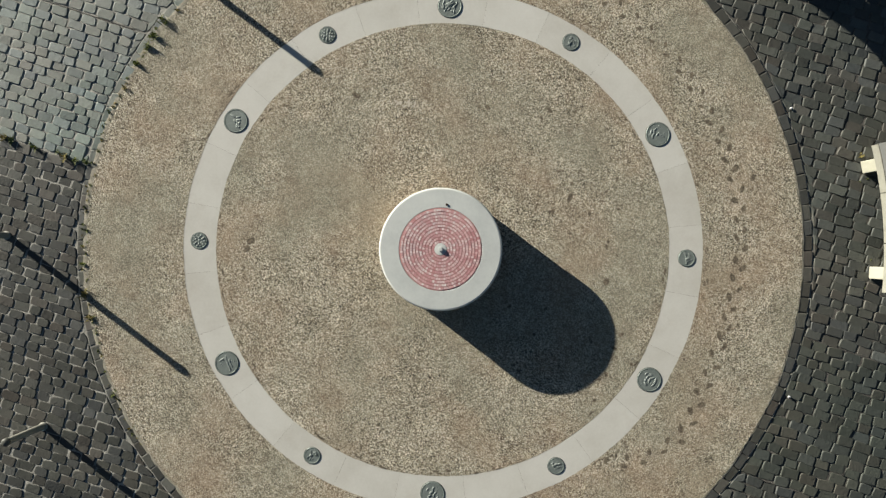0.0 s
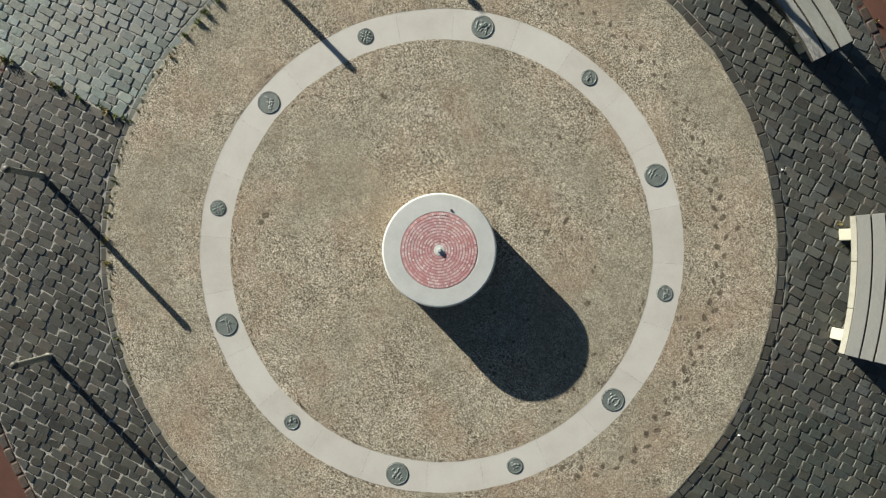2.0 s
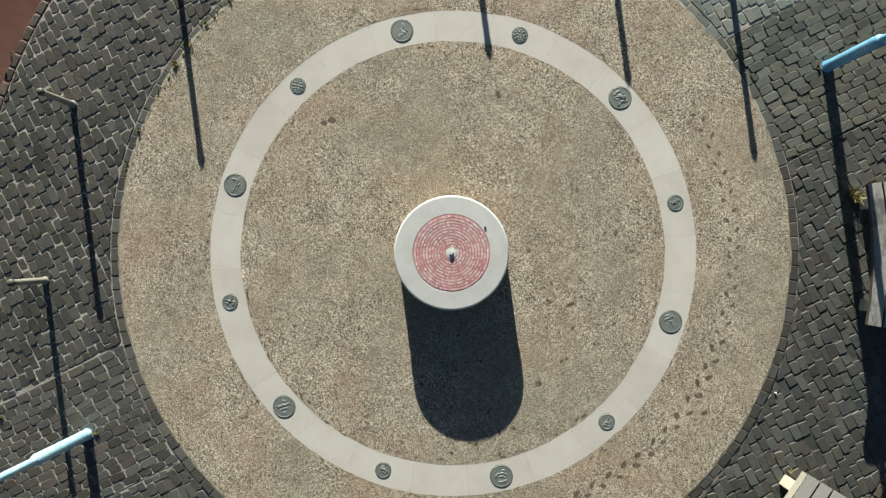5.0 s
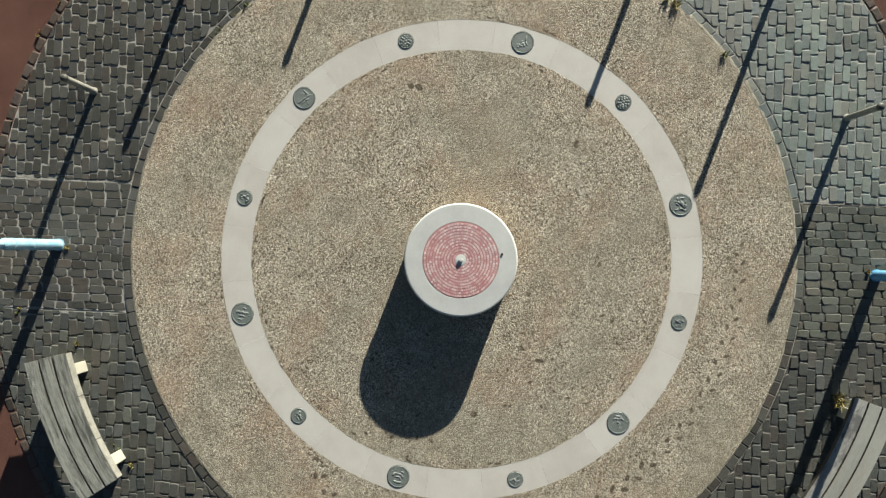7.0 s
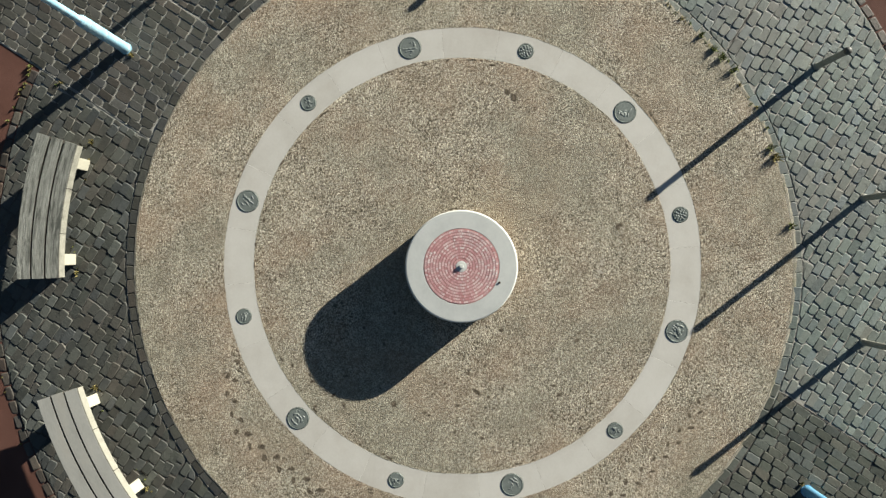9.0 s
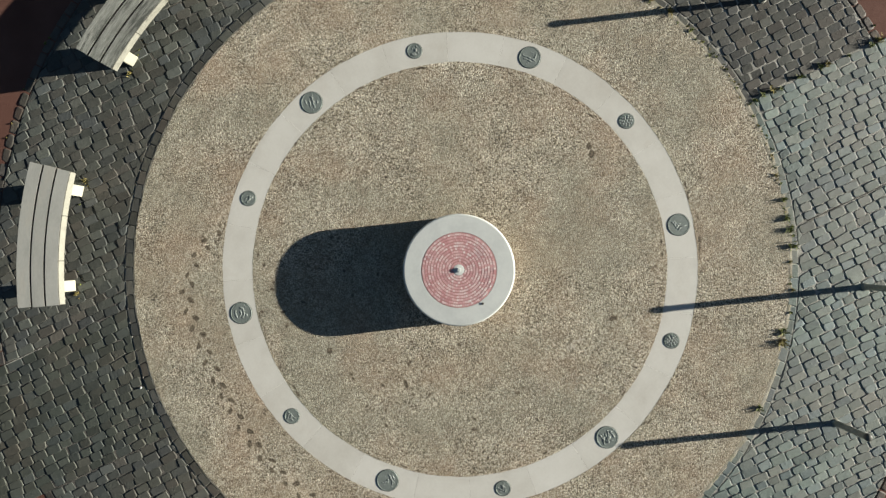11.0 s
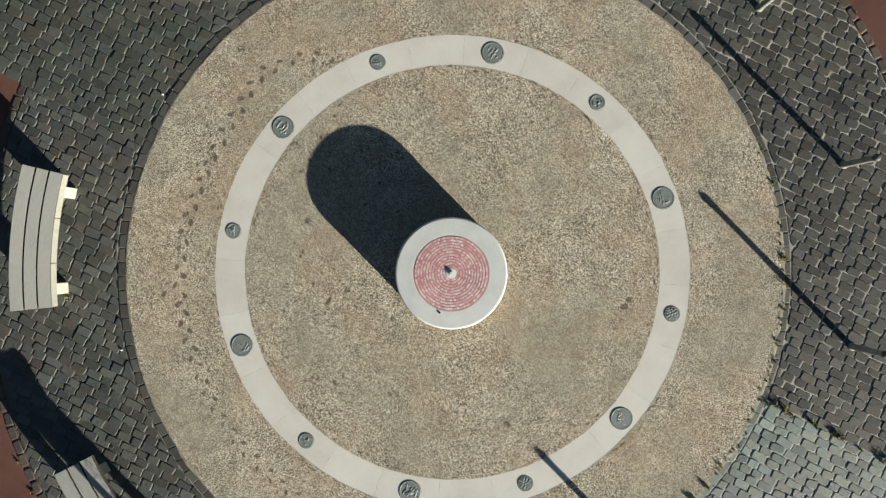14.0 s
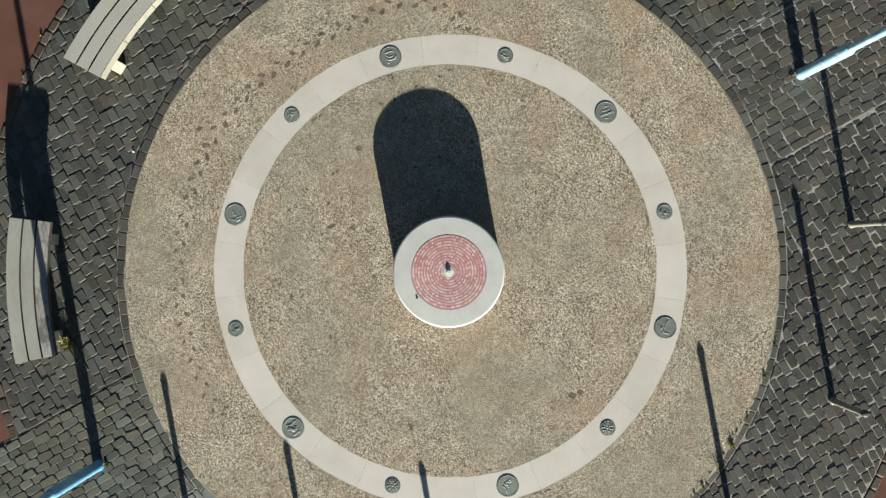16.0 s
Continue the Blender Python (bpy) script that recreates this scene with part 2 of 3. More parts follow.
M_SAND = material("pale_grit", [(0.3, (0.19, 0.172, 0.132)), (0.5, (0.34, 0.312, 0.248)), (0.72, (0.52, 0.488, 0.4))], scale=5.0, fine=70.0, rough=0.95, bump=0.8, bump_scale=90.0, depth=0.012,
                  stain=0.5, stain_scale=4.0, stain_colour=(0.14, 0.15, 0.06), stain_at=(0.52, 0.66))
M_POST = material("grey_green_paint", [(0.3, (0.2, 0.2, 0.165)), (0.6, (0.33, 0.33, 0.28)), (0.8, (0.45, 0.45, 0.39))], scale=8.0, fine=50.0, rough=0.55, bump=0.25)
M_POST_CAP = material("pale_cap", [(0.3, (0.075, 0.078, 0.066)), (0.7, (0.13, 0.132, 0.114))], scale=10.0, rough=0.5, bump=0.15)
M_BLUE = material("blue_paint", [(0.3, (0.11, 0.35, 0.58)), (0.6, (0.2, 0.47, 0.7)), (0.8, (0.38, 0.62, 0.78))], scale=7.0, fine=50.0, fine_mix=0.4, rough=0.4, bump=0.15,
                  stain=0.25, stain_scale=6.0, stain_colour=(0.45, 0.68, 0.76), stain_at=(0.55, 0.7))
M_BLUE_PALE = material("faded_blue_paint", [(0.3, (0.24, 0.5, 0.64)), (0.6, (0.36, 0.6, 0.72)), (0.8, (0.52, 0.7, 0.78))], scale=7.0, fine=50.0, fine_mix=0.4, rough=0.45, bump=0.15,
                       stain=0.4, stain_scale=9.0, stain_colour=(0.62, 0.76, 0.78), stain_at=(0.5, 0.62))
M_RUST = material("dark_rust", [(0.3, (0.035, 0.025, 0.02)), (0.7, (0.09, 0.06, 0.045))], rough=0.8)
M_MARK = material("dark_mark", [(0.25, (0.07, 0.056, 0.04)), (0.5, (0.16, 0.129, 0.093)), (0.75, (0.29, 0.241, 0.175))], scale=9.0, fine=60.0, rough=0.95, bump=0.8, bump_scale=80.0, depth=0.01,
                  cells=62.0, cell_mix=0.4, cell_bump=0.6)
M_PALE = material("pale_chip", [(0.3, (0.5, 0.44, 0.36)), (0.7, (0.72, 0.67, 0.58))], scale=9.0, rough=0.9, bump=0.5)
M_GRASS = material("green_weed", [(0.3, (0.1, 0.13, 0.03)), (0.7, (0.24, 0.26, 0.075))], scale=14.0, rough=0.7, bump=0.1, spread="island", spread_amount=0.5)
M_DRY = material("dry_weed", [(0.3, (0.17, 0.14, 0.04)), (0.7, (0.33, 0.28, 0.1))], scale=14.0, rough=0.8, bump=0.1, spread="island", spread_amount=0.5)
M_CHIP = material("white_litter", [(0.3, (0.6, 0.6, 0.58)), (0.7, (0.8, 0.8, 0.78))], rough=0.8)

# ---- helpers for building ----
AXIS = radians(70.7)                                   # the way between the two blue poles
U = Vector((math.cos(AXIS), math.sin(AXIS), 0))
V = Vector((-math.sin(AXIS), math.cos(AXIS), 0))
TOP = -0.010                                           # the paving lies a little below the round platform
R_EDGE, R_KERB, R_OUT = 4.91, 5.055, 7.17
rng = random.Random(7)


def polar(r, degrees, z=0.0):
    return Vector((r * math.cos(radians(degrees)), r * math.sin(radians(degrees)), z))


def part(name, bm, mat, parent=None, label="", smooth=False):
    mesh = bpy.data.meshes.new(name)
    bmesh.ops.recalc_face_normals(bm, faces=bm.faces)
    bm.to_mesh(mesh)
    bm.free()
    return attach(name, mesh, mat, parent, label, smooth)


def attach(name, mesh, mat, parent=None, label="", smooth=False):
    if mat and not mesh.materials:
        mesh.materials.append(mat)
    if smooth:
        mesh.polygons.foreach_set("use_smooth", [True] * len(mesh.polygons))
    ob = new(name, mesh)
    ob.parent = parent
    return tagged(ob, label)


def from_lists(name, verts, faces):
    mesh = bpy.data.meshes.new(name)
    mesh.from_pydata(verts, [], faces)
    mesh.update()
    return mesh


def lathe(profile, steps=64, centre=(0, 0, 0)):
    """A turned solid: profile of (radius, height) from the bottom's centre to the top's."""
    bm = bmesh.new()
    rings = []
    for r, z in profile:
        if r < 1e-6:
            rings.append([bm.verts.new((centre[0], centre[1], centre[2] + z))])
        else:
            rings.append([bm.verts.new((centre[0] + r * math.cos(2 * math.pi * k / steps), centre[1] + r * math.sin(2 * math.pi * k / steps), centre[2] + z)) for k in range(steps)])
    for a, b in zip(rings, rings[1:]):
        for k in range(steps):
            quad = [a[k % len(a)], a[(k + 1) % len(a)], b[(k + 1) % len(b)], b[k % len(b)]]
            quad = [v for i, v in enumerate(quad) if v not in quad[:i]]
            if len(quad) > 2:
                bm.faces.new(quad)
    return bm


def arc_solid(r0, r1, a0, a1, z0, z1, steps=8, bevel=0.006, wobble=0.0):
    """A curved bar between two radii and two angles (degrees), with bevelled edges."""
    bm = bmesh.new()
    rows = []
    for k in range(steps + 1):
        a = a0 + (a1 - a0) * k / steps
        w = rng.uniform(-wobble, wobble)
        rows.append([bm.verts.new(polar(r + (w if r == r1 else 0), a, z)) for r, z in ((r0, z0), (r1, z0), (r1, z1), (r0, z1))])
    for a, b in zip(rows, rows[1:]):
        for i in range(4):
            bm.faces.new((a[i], a[(i + 1) % 4], b[(i + 1) % 4], b[i]))
    bm.faces.new(rows[0][::-1]), bm.faces.new(rows[-1])
    bmesh.ops.recalc_face_normals(bm, faces=bm.faces)
    if bevel:
        sharp = [e for e in bm.edges if len(e.link_faces) == 2 and e.calc_face_angle(0) > 0.8]
        bmesh.ops.bevel(bm, geom=sharp, offset=bevel, segments=2, affect="EDGES", profile=0.6)
    return bm


def box(sx, sy, sz, at=(0, 0, 0), turn=0.0, bevel=0.01):
    """A bevelled block that stands on its base centre."""
    bm = bmesh.new()
    bmesh.ops.create_cube(bm, size=1.0, matrix=pose(*at, 0, 0, turn) @ Matrix.Translation((0, 0, sz / 2)) @ Matrix.Diagonal((sx, sy, sz, 1)))
    if bevel:
        bmesh.ops.bevel(bm, geom=list(bm.edges), offset=bevel, segments=2, affect="EDGES", profile=0.6)
    return bm


# ---- ground and paving ----
def in_path(p):
    """Whether a place beyond the round court lies on one of the four paths that lead out of it."""
    u, v = p.dot(U), p.dot(V)
    return abs(v) < 1.0 or (v > 0 and -0.42 < u < 1.55) or (v < 0 and -1.6 < u < 0.42)


bm = bmesh.new()
bmesh.ops.create_circle(bm, cap_ends=True, radius=1500, segments=64, matrix=Matrix.Translation((0, 0, TOP - 0.0145)))
ground = tagged(part("ground", bm, M_RED), "flat reddish-brown clay ground round the paved court", "ground", kind="structure")

def bed(name, a0, a1, z, mat, parent, label):
    """A sector of the sand bed, with the stretches of path that leave it."""
    bm = arc_solid(4.7, R_OUT - 0.135, a0, a1, TOP - 0.035, z, 90, 0)
    for lo, hi, side in ((-1.0, 1.0, 0), (-1.0, 1.0, 1), (-0.42, 1.55, 2), (-1.6, 0.42, 3)):
        if (side in (0, 3)) == (mat is M_BED):
            quad = []
            for s, e in ((6.6, lo), (16.0, lo), (16.0, hi), (6.6, hi)):
                p = (U * s + V * e, -U * s + V * e, U * e + V * s, U * e - V * s)[side]
                quad.append(bm.verts.new((p.x, p.y, z - 0.0012 - 0.0006 * side)))
            bm.faces.new(quad)
    return part(name, bm, mat, parent, label)


paving = tagged(bed("paving", 80.0, 262.0, TOP - 0.0088, M_BED_PALE, None, ""), "court and paths paved with worn stone setts in sandy joints", "paving", kind="structure")
bed("joint_bed", -98.0, 80.0, TOP - 0.0095, M_BED, paving, "dark sandy bed between the setts")


def sett_outline(c, d, length, width, clip=True, round_by=1.0, ragged=0.005):
    """Eight corners of a worn sett, pulled back to the court's two edges; None where too little is left."""
    e = Vector((-d.y, d.x, 0))
    ragged = min(ragged, 0.035 * length)
    cut = min(length, width) * rng.uniform(0.03, 0.17) * round_by
    pts = []
    for sx, sy in ((1, 1), (-1, 1), (-1, -1), (1, -1)):
        a, b = length / 2 + rng.uniform(-0.006, 0.005), width / 2 + rng.uniform(-0.004, 0.004)
        first, second = (c + d * sx * a + e * sy * (b - cut), c + d * sx * (a - cut) + e * sy * b)
        first, second = (p + Vector((rng.uniform(-ragged, ragged), rng.uniform(-ragged, ragged), 0)) for p in (first, second))
        pts += [first, second] if sx * sy > 0 else [second, first]
    if clip:
        full = length * width
        for k, p in enumerate(pts):
            r = p.length
            if r < R_KERB + 0.008:
                pts[k] = p * ((R_KERB + 0.008) / r)
            elif r > R_OUT - 0.14 and not in_path(c):
                pts[k] = p * ((R_OUT - 0.14) / r)
        area = abs(sum(a.x * b.y - b.x * a.y for a, b in zip(pts, pts[1:] + pts[:1]))) / 2
        if area < 0.2 * full:
            return None
    return pts


def sett_mesh(pts, height, verts, faces, lean=1.0, shoulder=1.0, steep=1.0):
    """Adds one sett: straight sides, a rounded shoulder and a slightly domed, tilted top."""
    c = sum(pts, Vector()) / 8
    base, slope = len(verts), V * rng.uniform(-0.06, 0.06) * steep + U * rng.uniform(-0.035, 0.035) * lean
    for drop, z in ((0.0, TOP - 0.03), (0.004, height - 0.013), (0.010, height - 0.0062), (0.019, height - 0.0018), (0.034, height)):
        for p in pts:
            out = p - c
            q = c + out * max(0.25, 1 - drop * shoulder / out.length)
            verts.append((q.x, q.y, z + (slope.dot(q - c) if z > TOP - 0.029 else 0)))
    for ring in range(4):
        for k in range(8):
            a, b = base + ring * 8 + k, base + ring * 8 + (k + 1) % 8
            faces.append((a, b, b + 8, a + 8))
    faces.append(tuple(base + 32 + k for k in range(8)))


def stones(verts, faces):
    """A mesh of setts with rounded sides and flat worn tops."""
    mesh = from_lists("setts", verts, faces)
    mesh.polygons.foreach_set("use_smooth", [len(face) == 4 for face in faces])
    return mesh


LISTS = {"dark": ([], []), "brown": ([], []), "way": ([], []), "grey": ([], []), "edge": ([], []), "green": ([], []), "smooth": ([], [])}
SINGLE = []                                            # outlines of the setts of the way in by the blue pole
GREY_U = -0.42
WAY = {-1: (-0.975, 0.945), 1: (-0.955, 1.02)}         # the two edges of the way in, on either side of the court


def lay(along, across, s0, s1, t0, t1, length, width, keep, end_gap=0.016, gap=-0.002, sway=0.01, round_by=1.0, turn=0.03):
    """Courses of setts over a rectangle of the plan: s along the courses, t across them."""
    t = t0
    widths = [rng.uniform(0.92, 1.08) for _ in range(round((t1 - t0) / width))]
    for w in widths:
        w *= (t1 - t0) / sum(widths)
        s = s0 - rng.uniform(0, length)
        while s < s1:
            l = length * rng.uniform(0.78, 1.22)
            lo, hi = max(s, s0), min(s + l, s1)
            c = along * ((lo + hi) / 2) + across * (t + w / 2)
            if hi - lo > 0.06 and keep(c):
                pts = sett_outline(c + across * rng.uniform(-sway, sway), along + across * rng.uniform(-turn, turn), hi - lo - end_gap, w - gap, round_by=round_by)
                if pts:
                    yield c, pts
            s += l
        t += w


def court(c):
    r = c.length
    return R_KERB - 0.09 < r and (r < R_OUT - 0.06 or (in_path(c) and r < 15.9))


for side in (-1, 1):                                   # the way in: courses run along it
    for c, pts in lay(U, V, 4.9 if side > 0 else -15.9, 15.9 if side > 0 else -4.9, WAY[side][0] + 0.008, WAY[side][1] - 0.008, 0.222, 0.1225, court, 0.01, -0.001, 0.006, 1.25):
        if side < 0 and c.length < R_OUT - 0.5:
            SINGLE.append(pts)
        else:
            sett_mesh(pts, TOP + rng.uniform(-0.0045, 0.0045), *LISTS["way" if side < 0 else "green"], shoulder=rng.uniform(0.35, 0.6), steep=0.45)
FIELDS = (                                             # v from, v to, u from, u to, stone, end gap, side gap, unevenness
    (WAY[1][1] + 0.02, 15.9, GREY_U, 1.535, "grey", 0.012, 0.0, 0.004), (WAY[1][1] + 0.02, 15.9, 1.572, 7.2, "grey", 0.012, 0.0, 0.004),
    (WAY[-1][1] + 0.02, 15.9, -7.2, GREY_U - 0.02, "brown", 0.013, -0.002, 0.006),
    (-15.9, WAY[1][0] - 0.02, 0.43, 7.2, "dark", 0.013, -0.006, 0.0066),
    (-15.9, -4.0, -1.59, 0.41, "smooth", 0.014, -0.01, 0.006),
    (-15.9, WAY[-1][0] - 0.02, -7.2, -1.61, "dark", 0.013, -0.005, 0.0066),
)
for lo, hi, t0, t1, kind, end_gap, gap, uneven in FIELDS:
    loose = kind in ("dark", "smooth")
    for c, pts in lay(V, U, lo, hi, t0, t1, 0.222, 0.1235, court, end_gap, gap, 0.014 if loose else 0.01, 1.0 if loose else 1.3, 0.1 if loose else 0.07):
        sett_mesh(pts, TOP + rng.uniform(-uneven, uneven), *LISTS[kind], shoulder=rng.uniform(0.3, 0.6), steep=0.55 if kind != "grey" else 0.4)
for k in range(200):                                   # the outer border course
    a = k * 1.8
    c = polar(R_OUT - 0.065, a + 0.9)
    if not in_path(c):
        pts = sett_outline(c, polar(1, a + 90.9), 0.22, 0.122, clip=False, round_by=1.2)
        sett_mesh(pts, TOP + rng.uniform(-0.008, -0.001), *LISTS["edge"])
for kind, words in (("dark", "worn dark grey stone setts laid in courses"), ("brown", "worn dark brown-grey stone setts in pale sandy joints"), ("way", "worn brown-grey stone setts of the way in"), ("grey", "worn pale grey stone setts laid in courses"), ("edge", "border setts dusted with reddish clay"), ("green", "worn grey-green stone setts of the way in"), ("smooth", "smooth-worn dark greenish stone setts of the side path")):
    attach("setts", stones(*LISTS[kind]), SETT[kind, "island"], paving, words)["kind"] = "stuff"

for side, mat in ((-1, M_BED_PALE), (1, M_BED)):         # straight joints beside the way in
    for v in WAY[side]:
        mid = U * side * 6.6 + V * v
        part("border_joint", box(3.2, 0.016, 0.02, (mid.x, mid.y, TOP - 0.024), math.degrees(AXIS), 0.002), mat, paving)
for u, v, run, mat in ((-1.6, -6.7, 0.9, M_BED_PALE), (-1.6, -5.6, 1.2, M_BED), (0.42, -6.05, 2.1, M_BED), (1.553, 6.05, 2.1, M_BED)):      # straight joints beside the side paths
    mid = U * u + V * v
    part("border_joint", box(run, 0.013, 0.02, (mid.x, mid.y, TOP - 0.024 if mat is M_BED else TOP - 0.021), math.degrees(AXIS) + 90, 0.002), mat, paving)
part("mortar_strip", arc_solid(5.048, 5.055, -98, 62, TOP - 0.02, TOP - 0.0025, 160, 0), M_BED_PALE, paving, "thin sandy line beside the border stones")
part("mortar_strip", arc_solid(5.044, 5.056, 84, 262, TOP - 0.02, TOP - 0.003, 160, 0), M_BED_PALE, paving, "pale mortar line beside the border stones")

# ---- the round platform ----
platform = tagged(new("round_platform"), "round tan exposed-aggregate platform with an inlaid pale stone ring", "platform", kind="structure")


def annulus(name, r0, r1, z0, z1, mat, label, wobble, wobble_in=0.0):
    """A flat ring or disc slab with slightly ragged edges."""
    bm = bmesh.new()
    steps = 720
    rows = []
    for r, z, w in ((r0, z0, wobble_in), (r1, z0, wobble), (r1, z1 - 0.004, wobble), (r1 - 0.003, z1, wobble), (r0, z1, wobble_in)):
        if r == 0:
            rows.append([bm.verts.new((0, 0, z))])
            continue
        rows.append([])
        for k in range(steps):
            a = 360 * k / steps
            ragged = w * noise.noise(polar(r * 2.2, a)) + 0.6 * w * noise.noise(polar(r * 11, a))
            rows[-1].append(bm.verts.new(polar(r + ragged, a, z)))
    for a, b in zip(rows, rows[1:]):
        for k in range(steps):
            quad = [a[k % len(a)], a[(k + 1) % len(a)], b[(k + 1) % len(b)], b[k % len(b)]]
            quad = [v for i, v in enumerate(quad) if v not in quad[:i]]
            bm.faces.new(quad)
    return part(name, bm, mat, platform, label)


annulus("inner_slab", 0, 3.11, -0.06, 0.0, M_CONCRETE, "", 0.012)
annulus("outer_slab", 3.563, R_EDGE, -0.06, 0.0, M_CONCRETE, "", 0.014, 0.012)

verts, faces = [], []                                  # grit washed against the platform's edge
for k in range(720):
    a = k / 2
    wide = 0.018 + 0.06 * max(0.0, math.cos(radians(a - 150))) + 0.035 * noise.noise(polar(9, a, 3)) + 0.02 * noise.noise(polar(40, a, 5))
    wide = max(0.004, wide)
    verts += [polar(R_EDGE - 0.03, a, -0.004)[:], polar(R_EDGE + 0.012, a, -0.0015)[:], polar(R_EDGE + 0.012 + 0.6 * wide, a, -0.0035)[:], polar(R_EDGE + 0.012 + wide, a, TOP - 0.006)[:]]
    b = 4 * ((k + 1) % 720)
    faces += [(4 * k + j, 4 * k + j + 1, b + j + 1, b + j) for j in range(3)]
attach("grit_strip", from_lists("grit_strip", verts, faces), M_SAND, platform, "pale sandy grit along the platform's edge", True)

# twelve months of medallions give the ring its division: joints lie between them
joint_angles = sorted([87 - 30 * k + off for k in range(12) for off in (-8.5, 7.5)])
for k, a in enumerate(joint_angles):
    b = joint_angles[(k + 1) % len(joint_angles)] + (360 if k == len(joint_angles) - 1 else 0)
    part("ring_stone", arc_solid(3.107, 3.566, a + 0.012, b - 0.012, -0.06, -0.0012 + rng.uniform(0, 0.0004), 10, 0.0015), M_RING, platform)

# ---- medallions ----
FIGURES = {                                            # the worn figures' main ridges on a disc of radius 1, and how far they lean
    2: (73, (((-0.15, 0.1), (0.15, 0.0), (0.2, -0.15), (0.0, -0.25), (0.1, -0.45), (-0.1, -0.6)), ((-0.5, 0.35), (-0.2, 0.5), (0.0, 0.3), (0.25, 0.5), (0.5, 0.3)), ((-0.3, 0.68), (0.3, 0.66)))),
    4: (73, (((-0.6, 0.1), (-0.35, 0.4), (0.0, 0.3), (0.35, 0.2), (0.5, -0.2)), ((-0.3, 0.0), (0.1, 0.0), (0.3, -0.4)), ((-0.55, -0.35), (-0.2, -0.6), (0.3, -0.6)), ((0.3, 0.5), (0.6, 0.4)))),
    6: (73, (((-0.6, 0.1), (-0.4, 0.35), (-0.2, 0.1), (0.0, 0.3), (0.15, 0.0), (0.45, 0.15), (0.65, 0.0)), ((-0.3, -0.2), (0.0, -0.15), (0.25, -0.35)), ((-0.5, -0.5), (-0.1, -0.6)), ((0.1, 0.65), (0.4, 0.5)))),
    8: (73, (((-0.55, -0.55), (-0.15, -0.2), (0.2, 0.05), (0.65, 0.35)), ((-0.25, -0.65), (0.15, -0.25), (0.5, -0.1)), ((-0.05, 0.75), (0.2, 0.6), (0.3, 0.4)), ((0.1, -0.1), (0.45, 0.5)))),
    10: (179, (((-0.4, 0.55), (-0.2, 0.68), (-0.05, 0.5), (-0.2, 0.3), (-0.4, 0.4)), ((-0.45, 0.15), (-0.2, 0.28), (-0.05, 0.05), (-0.25, -0.15), (-0.48, 0.0)), ((-0.45, -0.38), (0.0, -0.32), (0.5, -0.58)),
               ((0.0, 0.2), (0.2, -0.1)))),
}


